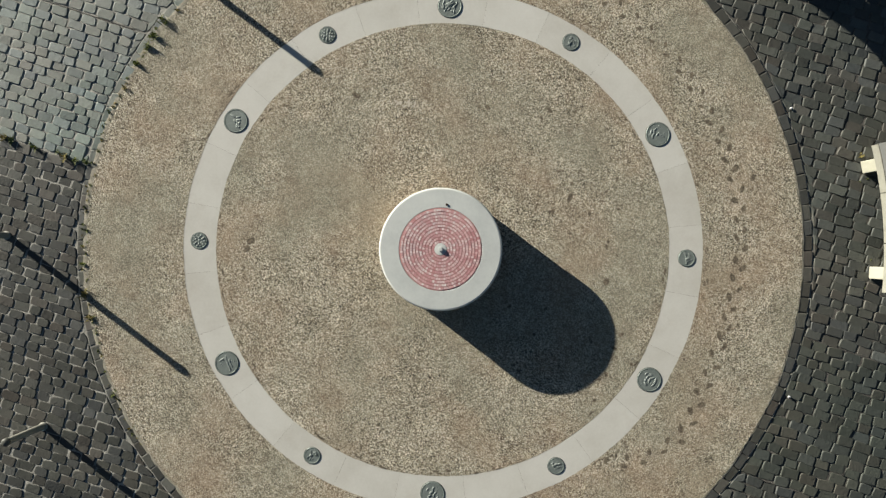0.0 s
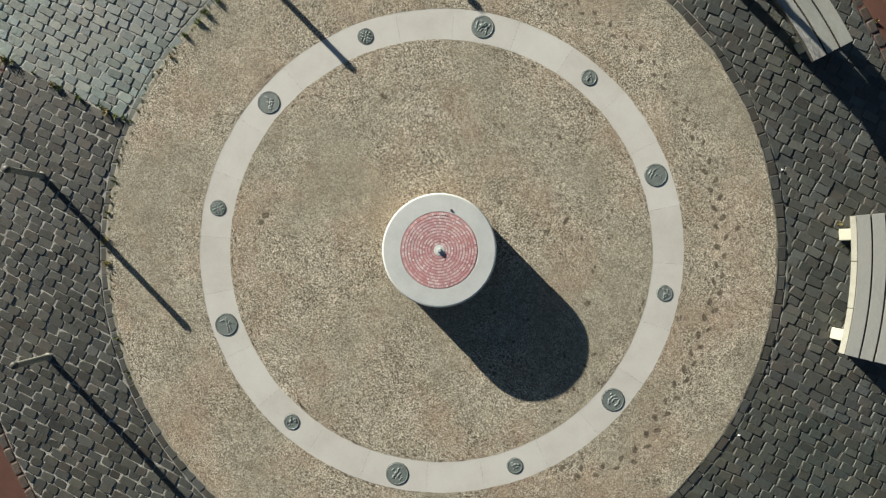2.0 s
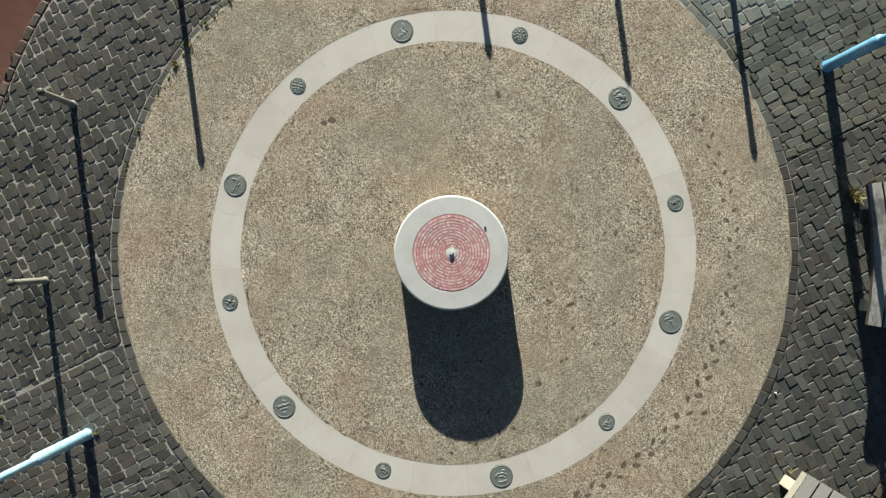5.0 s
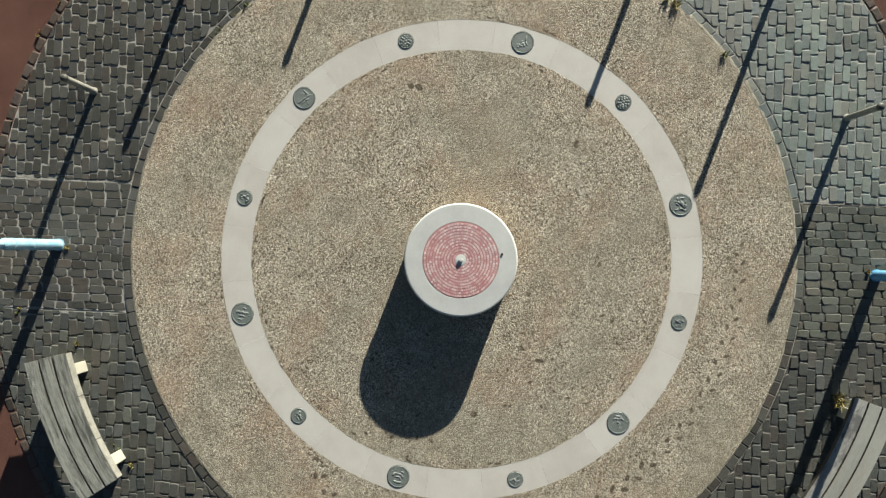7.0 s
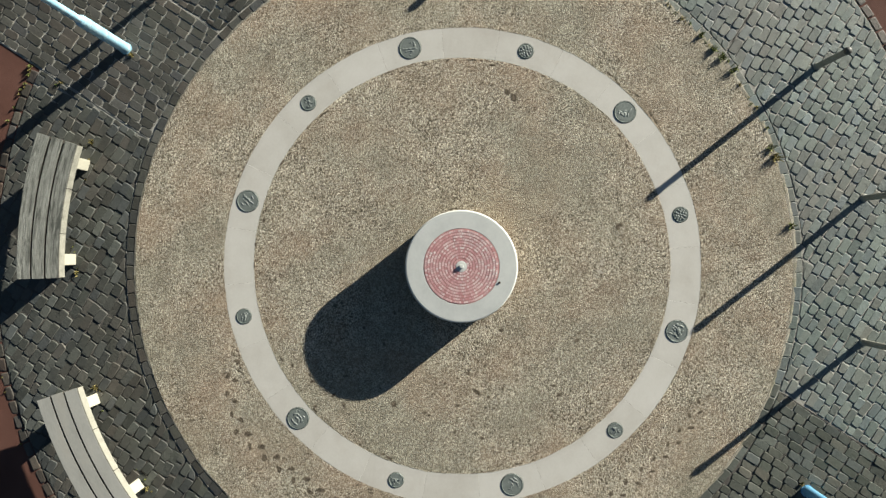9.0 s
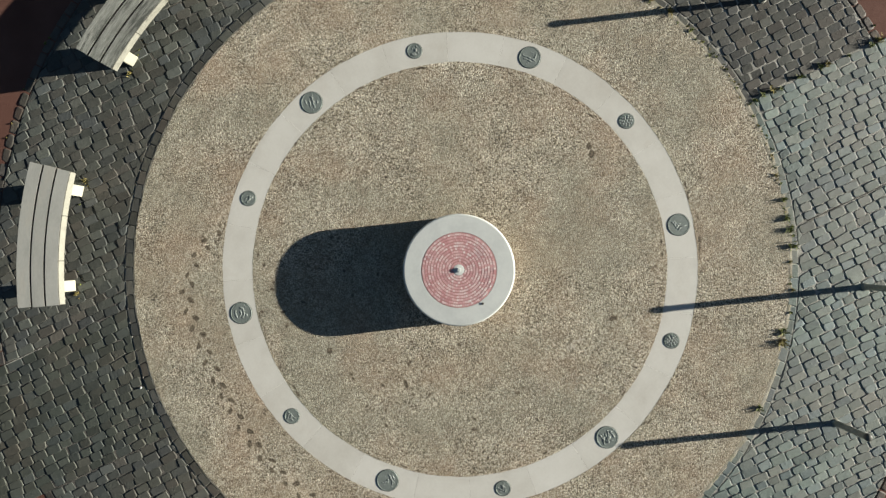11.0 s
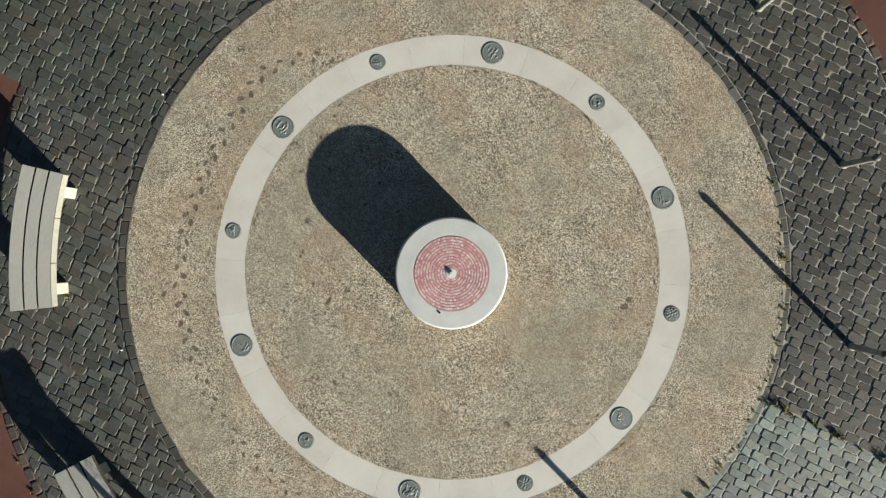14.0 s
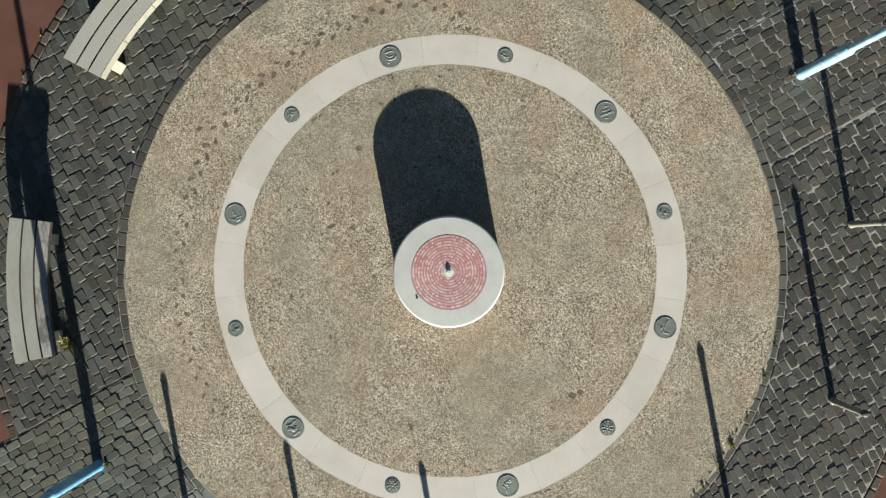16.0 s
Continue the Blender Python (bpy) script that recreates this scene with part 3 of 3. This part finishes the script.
def medallion(k):
    big = k % 2 == 0
    r = 0.162 if big else 0.113
    root = new("medallion")
    root.matrix_world = Matrix.Translation(polar(3.345, 87 - 30 * k, -0.0005)) @ Matrix.Rotation(radians(87 - 30 * k - 90), 4, "Z")
    dice = random.Random(100 + k)
    part("disc", lathe([(0, -0.02), (r, -0.02), (r, 0.003), (r - 0.004, 0.007), (r - 0.012, 0.007), (r - 0.016, 0.004), (0, 0.004)], 40), M_BRONZE, root)
    part("collar", lathe([(r - 0.002, -0.01), (r + 0.006, -0.01), (r + 0.006, 0.0012), (r - 0.002, 0.0012)], 40), M_BRONZE_DARK, root, "dark joint round the disc")
    inner = r - 0.02
    bm = lathe([(0, 0.0035), (inner, 0.0035), (inner - 0.002, 0.0052), (0, 0.0052)], 32)

    def lump(x, y, sx, sy, turn=0.0, h=0.008):
        bmesh.ops.create_icosphere(bm, subdivisions=2, radius=1.0, matrix=pose(x, y, 0.004, 0, 0, turn) @ Matrix.Diagonal((sx, sy, h, 1)))

    if k in (9, 11):                                   # rosettes: a hub and rings of petals
        lump(0, 0, 0.022, 0.022)
        for n, (count, rad, size) in enumerate(((6, 0.045, 0.015), (10, 0.074, 0.013))):
            for j in range(count):
                a = 2 * math.pi * (j + 0.5 * n) / count
                lump(rad * math.cos(a), rad * math.sin(a), size * 1.3, size, math.degrees(a), 0.012)
    elif k in FIGURES:
        lean, ridges = FIGURES[k]
        turn = Matrix.Rotation(radians(lean - (87 - 30 * k - 90)), 3, "Z")
        for ridge in ridges:
            pts = [turn @ Vector((x * inner, y * inner, 0)) for x, y in ridge]
            for p, q in zip(pts, pts[1:]):
                mid, way = (p + q) / 2, q - p
                lump(mid.x, mid.y, way.length * 0.62, inner * dice.uniform(0.07, 0.12), math.degrees(math.atan2(way.y, way.x)), dice.uniform(0.005, 0.008))
        for j in range(0 if k == 10 else 9):
            a, q = dice.uniform(0, 2 * math.pi), inner * dice.uniform(0.3, 0.82)
            lump(q * math.cos(a), q * math.sin(a), dice.uniform(0.05, 0.14) * inner, dice.uniform(0.03, 0.06) * inner, dice.uniform(0, 180), dice.uniform(0.0035, 0.006))
    else:                                              # worn figures in relief
        spread = inner * 0.74
        for j in range(22 if big else 14):
            a, q = dice.uniform(0, 2 * math.pi), spread * math.sqrt(dice.random())
            lump(q * math.cos(a), q * math.sin(a), dice.uniform(0.08, 0.28) * inner, dice.uniform(0.04, 0.09) * inner, dice.uniform(0, 180), dice.uniform(0.006, 0.011))
        lump(dice.uniform(-0.02, 0.02), dice.uniform(-0.02, 0.02), inner * 0.3, inner * 0.22, dice.uniform(0, 180), 0.01)
    relief = part("relief", bm, M_BRONZE_LIGHT, root, "worn figures on a dull sunken field", smooth=True)
    relief.data.materials.append(M_FIELD)
    for face in relief.data.polygons:                  # the flat ground behind the figures
        if face.area > 1e-4 and face.normal.z > 0.99 or face.center.z < 0.0045:
            face.material_index = 1
            face.use_smooth = False
    words = "large round patinated bronze relief medallion set in the pale stone ring" if big else "small round patinated bronze relief medallion set in the pale stone ring"
    if k in (9, 11):
        words = "small round bronze rosette medallion set in the pale stone ring"
    tagged(root, words, "medallion", group="medallions round the ring")


for k in range(12):
    medallion(k)

# ---- the stone drum in the middle ----
DRUM_H, DRUM_R, MOSAIC_R = 0.459, 0.803, 0.54
drum = tagged(new("stone_drum"), "round stone drum with a white marble top and red mosaic", "monument")
part("body", lathe([(0, 0.0), (DRUM_R - 0.02, 0.0), (DRUM_R - 0.02, 0.03), (DRUM_R - 0.01, 0.05), (DRUM_R - 0.01, DRUM_H - 0.1), (0, DRUM_H - 0.1)], 160), M_SIDE, drum, "tan stone side")
part("top_slab", lathe([(0, DRUM_H - 0.1), (DRUM_R - 0.006, DRUM_H - 0.1), (DRUM_R, DRUM_H - 0.092), (DRUM_R, DRUM_H - 0.03), (DRUM_R - 0.004, DRUM_H - 0.014), (DRUM_R - 0.014, DRUM_H - 0.003),
                        (DRUM_R - 0.028, DRUM_H), (MOSAIC_R + 0.004, DRUM_H + 0.002), (MOSAIC_R, DRUM_H - 0.003), (0, DRUM_H - 0.003)], 160), M_MARBLE, drum, "white marble top")
part("mosaic_bed", lathe([(0, DRUM_H - 0.003), (MOSAIC_R - 0.002, DRUM_H - 0.003), (MOSAIC_R - 0.002, DRUM_H + 0.001), (0, DRUM_H + 0.001)], 96), M_GROUT, drum, "dark red grout")
stones_of = {"red": ([], []), "pale": ([], [])}
rings = 11
for n in range(rings):                                 # rings of small square stones
    r0 = 0.085 + (MOSAIC_R - 0.09) * n / rings
    r1 = 0.085 + (MOSAIC_R - 0.09) * (n + 1) / rings - 0.0125
    count = max(14, round(2 * math.pi * r1 / 0.034))
    shift = rng.random()
    for k in range(count):
        a0, a1 = 360 * (k + shift) / count, 360 * (k + shift + 0.88) / count
        j = [rng.uniform(-0.002, 0.002) for _ in range(4)]
        z = DRUM_H + 0.0045 + rng.uniform(-0.0015, 0.0015)
        worn = max(0.0, math.cos(radians((a0 - 163) * 1.6))) * (r0 > 0.3) * (abs((a0 - 163 + 180) % 360 - 180) < 50)
        verts, faces = stones_of["pale" if rng.random() < 0.06 + 0.36 * worn else "red"]
        base = len(verts)
        for zz in (DRUM_H, z):
            verts += [polar(r0 + j[0], a0, zz)[:], polar(r1 + j[1], a0, zz)[:], polar(r1 + j[2], a1, zz)[:], polar(r0 + j[3], a1, zz)[:]]
        faces += [(base + 4, base + 5, base + 6, base + 7)] + [(base + i, base + (i + 1) % 4, base + (i + 1) % 4 + 4, base + i + 4) for i in range(4)]
for tone, mat, words in (("red", M_TESSERA, "rings of small red and pink mosaic stones"), ("pale", M_TESSERA_PALE, "pale worn mosaic stones among the red ones")):
    mosaic = attach("tesserae", from_lists("tesserae", *stones_of[tone]), mat, drum, words)
    mosaic["kind"] = "stuff"
boss = part("boss", lathe([(0, DRUM_H), (0.08, DRUM_H), (0.078, DRUM_H + 0.006), (0.06, DRUM_H + 0.008), (0, DRUM_H + 0.008)], 32), M_MARBLE, drum, "small white boss")
part("pin", box(0.05, 0.05, 0.026, (0, 0, DRUM_H + 0.006), 20, 0.006), M_MARBLE, boss, "short square white stub")
part("plug", lathe([(0, DRUM_H), (0.017, DRUM_H), (0.015, DRUM_H + 0.012), (0, DRUM_H + 0.013)], 10, centre=polar(0.585, 81)), M_RUST, drum, "dark rusty plug")

# ---- benches ----
def bench(angle, mat, words, seed, out=0.0, thick=0.125, edge=None, front=None):
    rng.seed(seed)
    root = tagged(new("bench"), words, "bench", group="curved benches round the court")
    root.matrix_world = Matrix.Rotation(radians(angle), 4, "Z") @ Matrix.Translation((out, 0, TOP))
    half, seat_z = 9.6, 0.475
    for r0, r1, drop in ((5.775, 5.961, 0.0), (5.988, 6.166, 0.004), (6.193, 6.385, 0.008)):
        plank = part("plank", arc_solid(r0, r1, -half + rng.uniform(-0.06, 0.06), half + rng.uniform(-0.06, 0.06), seat_z - thick, seat_z - drop + rng.uniform(-0.0008, 0.0008), 14, 0.003), front or mat if r0 < 5.8 else mat, root)
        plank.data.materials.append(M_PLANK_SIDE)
        for face in plank.data.polygons:               # near-black sides paint in the shade between planks
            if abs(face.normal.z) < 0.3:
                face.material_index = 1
    for a, b in ((-half, -3.2), (-3.2, 3.3), (3.3, half)) if thick > 0.1 else ():      # thin facing added to dull the sunlit front edge
        part("edge_board", arc_solid(5.764, 5.7745, a + 0.05, b - 0.05, seat_z - thick - 0.004, seat_z - 0.005, 6, 0.002), edge or M_EDGE, root, "weathered cream facing added to dull the sunlit front edge")
    for a in (-7.05, 7.05):
        part("leg", box(0.42 if thick > 0.1 else 0.28, 0.165, seat_z - thick - 0.001, polar(6.02 if thick > 0.1 else 6.07, a), a, 0.012), M_LEG, root, "cream-painted block leg")
    return root


bench(3.0, M_BENCH, "curved pale grey three-plank bench on cream block legs", 11)
bench(-49.0, M_BENCH, "curved pale grey three-plank bench on cream block legs", 12)
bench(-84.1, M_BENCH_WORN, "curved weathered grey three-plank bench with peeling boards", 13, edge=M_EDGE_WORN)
bench(44.2, M_BENCH_GREY, "curved weathered three-plank bench with a stained front board", 14, 0.03, 0.06, front=M_BENCH_STAINED)

# ---- bollards and blue poles ----
def bollard(angle, r=6.045):
    root = tagged(new("bollard"), "short round grey-green metal bollard with a low domed cap", "bollard", group="bollards round the court")
    root.matrix_world = Matrix.Translation(polar(r, angle, TOP))
    part("shaft", lathe([(0, -0.02), (0.06, -0.02), (0.06, 0.012), (0.045, 0.02), (0.044, 0.69), (0, 0.69)], 24), M_POST, root, smooth=False)
    part("cap", lathe([(0, 0.685), (0.052, 0.685), (0.054, 0.705), (0.048, 0.728), (0.026, 0.741), (0, 0.743)], 24), M_POST_CAP, root, smooth=True)


for a in (177.2, -157.0, -131.7, 93.1, 113.4, 133.1):
    bollard(a)


def blue_pole(angle, r, paint, words):
    root = tagged(new("pole"), words, "pole", group="blue poles at the way in")
    root.matrix_world = Matrix.Translation(polar(r, angle, TOP))
    part("base_plate", lathe([(0, -0.02), (0.092, -0.02), (0.092, 0.008), (0, 0.008)], 24), paint, root)
    part("sleeve", lathe([(0, 0.0), (0.08, 0.0), (0.08, 1.1), (0.071, 1.13), (0.05, 1.15), (0, 1.15)], 28), paint, root, smooth=False)
    part("shaft", lathe([(0, 1.14), (0.05, 1.14), (0.046, 3.1), (0.03, 3.13), (0, 3.14)], 24), paint, root)
    for z in (0.6, 0.98):
        part("band", lathe([(0.079, z), (0.084, z), (0.084, z + 0.014), (0.079, z + 0.014)], 28), paint, root)


blue_pole(70.8, 6.1, M_BLUE, "tall sky-blue painted metal pole with a thicker lower sleeve")
blue_pole(-109.1, 6.03, M_BLUE_PALE, "tall faded light-blue metal pole with a thicker lower sleeve")

# ---- weeds ----
def tuft(angle, r, size, dry, seed, z=TOP - 0.005):
    dice = random.Random(seed)
    verts, faces = [], []
    for _ in range(int(16 + 20 * size / 0.1)):
        a, lean = dice.uniform(0, 2 * math.pi), dice.uniform(0.1, 0.9)
        h, w = size * dice.uniform(0.5, 1.15), dice.uniform(0.004, 0.009)
        foot = Vector((dice.gauss(0, size * 0.25), dice.gauss(0, size * 0.25), 0))
        out, side = Vector((math.cos(a), math.sin(a), 0)), Vector((-math.sin(a), math.cos(a), 0))
        base = len(verts)
        for s, f in ((0, 1.0), (0.5, 0.9), (1.0, 0.15)):
            p = foot + out * (lean * h * s * s * 1.1) + Vector((0, 0, h * s * (1 - 0.25 * lean * s)))
            verts += [(p - side * w * f)[:], (p + side * w * f)[:]]
        faces += [(base, base + 1, base + 3, base + 2), (base + 2, base + 3, base + 5, base + 4)]
    ob = attach("weed_tuft", from_lists("weed_tuft", verts, faces), M_DRY if dry else M_GRASS)
    ob.matrix_world = Matrix.Translation(polar(r, angle, z))
    tagged(ob, "small dry yellow weed tuft growing in a paving joint" if dry else "small green weed tuft growing in a joint at the platform's edge", "weed", group="weeds in the joints")


dice = random.Random(5)
for k in range(34):
    a = 128 + 56 * k / 33 + dice.uniform(-0.7, 0.7)
    tuft(a, R_EDGE + dice.uniform(0.0, 0.09), dice.uniform(0.015, 0.05), dice.random() < 0.3, 200 + k)
for k, (v, s) in enumerate(((5.05, 0.05), (5.2, 0.07), (5.36, 0.09), (5.8, 0.07), (6.15, 0.06), (6.25, 0.08), (6.6, 0.04), (6.95, 0.07), (7.1, 0.09))):
    p = U * (-0.43 + dice.uniform(-0.02, 0.02)) + V * v            # along the seam between dark and pale setts
    tuft(math.degrees(math.atan2(p.y, p.x)), p.length, s, k % 3 == 2, 800 + k)
for k, (a, r, s) in enumerate(((139.6, 4.97, 0.1), (122.9, 4.91, 0.11), (124.6, 4.9, 0.09), (110.8, 4.92, 0.08), (142.5, 4.95, 0.1), (144.5, 4.94, 0.085), (147.6, 4.93, 0.07), (165.0, 5.1, 0.035), (164.8, 5.5, 0.04), (164.6, 5.9, 0.03), (186, 4.96, 0.09), (190, 4.95, 0.08), (203, 4.97, 0.05))):
    tuft(a, r, s, k in (1, 10, 11), 300 + k)
for k, (a, r, s) in enumerate(((52.5, 5.92, 0.15), (52.9, 5.86, 0.1), (71.2, 5.98, 0.05), (-108.8, 5.9, 0.05), (-94.6, 5.87, 0.06), (-75.2, 5.8, 0.05), (-57.8, 5.8, 0.05), (-40.8, 5.8, 0.05), (11.6, 5.83, 0.05))):
    tuft(a, r, s, True, 400 + k)
for k in range(70):                                    # low growth along the platform's sunlit edge
    tuft(150 + 0.9 * k + dice.uniform(-0.6, 0.6), R_EDGE + dice.uniform(-0.01, 0.07), dice.uniform(0.012, 0.034), dice.random() < 0.4, 900 + k)
for k, centre in enumerate((3.0, -49.0, -84.1, 44.2)):  # moss and dry weeds by the bench legs
    for j in range(7):
        a = centre + (-7.05 if j % 2 else 7.05) + dice.uniform(-2.2, 2.2)
        tuft(a, dice.uniform(5.74, 5.88), dice.uniform(0.01, 0.026), dice.random() < 0.3, 700 + 10 * k + j)
for k in range(40):
    a = dice.uniform(0, 360)
    if not in_path(polar(R_OUT, a)):
        tuft(a, R_OUT + dice.uniform(-0.04, 0.03), dice.uniform(0.015, 0.04), dice.random() < 0.6, 500 + k)

corner = ((-101.0, 7.18, 0.05), (-100.5, 7.16, 0.035), (-99.9, 7.15, 0.04), (-98.8, 7.15, 0.03), (-97.4, 7.17, 0.025), (-95.6, 7.18, 0.025), (-93.8, 7.2, 0.035), (-100.7, 6.65, 0.04), (-100.2, 6.7, 0.03),
          (-115.5, 7.12, 0.05), (-116.4, 7.15, 0.045), (-116.9, 7.25, 0.04), (-118.0, 7.18, 0.025), (-121.0, 7.19, 0.02))
for k, (a, r, s) in enumerate(corner):                 # low growth where the way in meets the clay
    tuft(a, r, s, k % 3 == 1, 1100 + k)

# ---- marks on the platform ----
def blots(name, spots, mat, words, z):
    """Thin ragged patches: spots of (x, y, length, width, turn)."""
    verts, faces = [], []
    dice = random.Random(9)
    for x, y, l, w, turn in spots:
        base = len(verts)
        for k in range(10):
            a = 2 * math.pi * k / 10
            q = dice.uniform(0.75, 1.15)
            p = Matrix.Rotation(turn, 3, "Z") @ Vector((l * q * math.cos(a), w * q * math.sin(a), 0))
            verts.append((x + p.x, y + p.y, z))
        faces.append(tuple(range(base, base + 10)))
    ob = attach(name, from_lists(name, verts, faces), mat, platform, words)
    ob["kind"] = "stuff"


spots = []
dice = random.Random(21)
for k in range(68):                                    # a double row of prints along the platform, drawn as flat dark patches
    a = -53 + 1.93 * k
    line = np.interp(a, (-53, -47, -40, -34, -25, -10, 0, 10, 30), (3.72, 3.96, 4.14, 4.09, 4.01, 4.01, 4.08, 4.11, 4.1))
    r = line + 0.058 * (1 if k % 2 else -1) + dice.uniform(-0.014, 0.014)
    p = polar(r, a + dice.uniform(-0.3, 0.3))
    size = 1.08 if a < 28 else 0.85
    spots.append((p.x, p.y, size * dice.uniform(0.046, 0.062), size * dice.uniform(0.027, 0.038), radians(a + (55 if k % 2 else 125) + dice.uniform(-18, 18))))
for k in range(44):
    a, r = dice.uniform(-60, 75), math.sqrt(dice.uniform(1.0, 9.2))
    p = polar(r, a)
    spots.append((p.x, p.y, dice.uniform(0.012, 0.05), dice.uniform(0.01, 0.03), dice.uniform(0, 3)))
for k in range(110):                                   # dirt along both edges of the stone ring
    r, a = (3.055 if k % 2 else 3.615) + dice.gauss(0, 0.022), dice.uniform(0, 360)
    if 3.1 < r < 3.572:
        continue
    p = polar(r, a)
    spots.append((p.x, p.y, dice.uniform(0.015, 0.06), dice.uniform(0.008, 0.018), radians(a + 90)))
for k in range(110):
    p = polar(math.sqrt(dice.uniform(0.9, 9.0)) if k % 2 else dice.uniform(3.65, 4.8), dice.uniform(0, 360))
    spots.append((p.x, p.y, dice.uniform(0.008, 0.026), dice.uniform(0.007, 0.016), dice.uniform(0, 3)))
for r, a, l, w in ((2.63, 176.5, 0.07, 0.045), (2.68, 179.0, 0.05, 0.04), (2.42, 118.0, 0.06, 0.04), (4.35, 12.0, 0.06, 0.035), (2.3, -12.0, 0.05, 0.045), (1.9, 21.0, 0.07, 0.04)):
    p = polar(r, a)
    spots.append((p.x, p.y, l, w, radians(a + 40)))
blots("dark_spots", spots, M_MARK, "flat dark prints and spots on the aggregate", 0.0012)
pale = [(-0.47 + dice.gauss(0, 0.09), 1.99 + dice.gauss(0, 0.04), dice.uniform(0.012, 0.04), dice.uniform(0.01, 0.02), dice.uniform(0, 3)) for _ in range(12)]
blots("pale_spots", pale, M_PALE, "pale chipped spots in the aggregate", 0.0014)
for x, y in ((4.79, 1.84), (4.69, -2.08)):
    bm = bmesh.new()
    bmesh.ops.create_icosphere(bm, subdivisions=2, radius=1.0, matrix=Matrix.Translation((x, y, TOP + 0.01)) @ Matrix.Diagonal((0.022, 0.016, 0.01, 1)))
    tagged(part("litter", bm, M_CHIP), "small white scrap of litter on the setts", "litter")

# ---- single stones: the inner border course and the way in by the pole ----
variants = {}
for k in range(149):
    a = k * 360 / 149
    kind = "grey" if 84 < a < 165 else "way" if 165 < a < 262 else "green" if 60 < a < 84 else "brown"
    key = kind, rng.randrange(5)
    if key not in variants:
        verts, faces = [], []
        sett_mesh(sett_outline(Vector(), Vector((1, 0, 0)), 0.206, 0.124, clip=False, round_by=0.7, ragged=0.004), TOP, verts, faces, shoulder=0.4, steep=0.5)
        variants[key] = stones(verts, faces)
    ob = attach("sett", variants[key], SETT[kind, "object"], paving)
    ob.matrix_world = Matrix.Translation(polar((R_EDGE + R_KERB) / 2 + 0.0005, a, rng.uniform(0.003, 0.0075))) @ Matrix.Rotation(radians(a + 90 + rng.uniform(-2, 2)), 4, "Z")
for pts in SINGLE:
    verts, faces = [], []
    c = sum(pts, Vector()) / 8
    sett_mesh([p - c for p in pts], TOP, verts, faces, shoulder=rng.uniform(0.35, 0.6), steep=0.45)
    ob = attach("sett", stones(verts, faces), SETT["way", "object"], paving)
    ob.matrix_world = Matrix.Translation(c + Vector((0, 0, rng.uniform(-0.003, 0.003))))
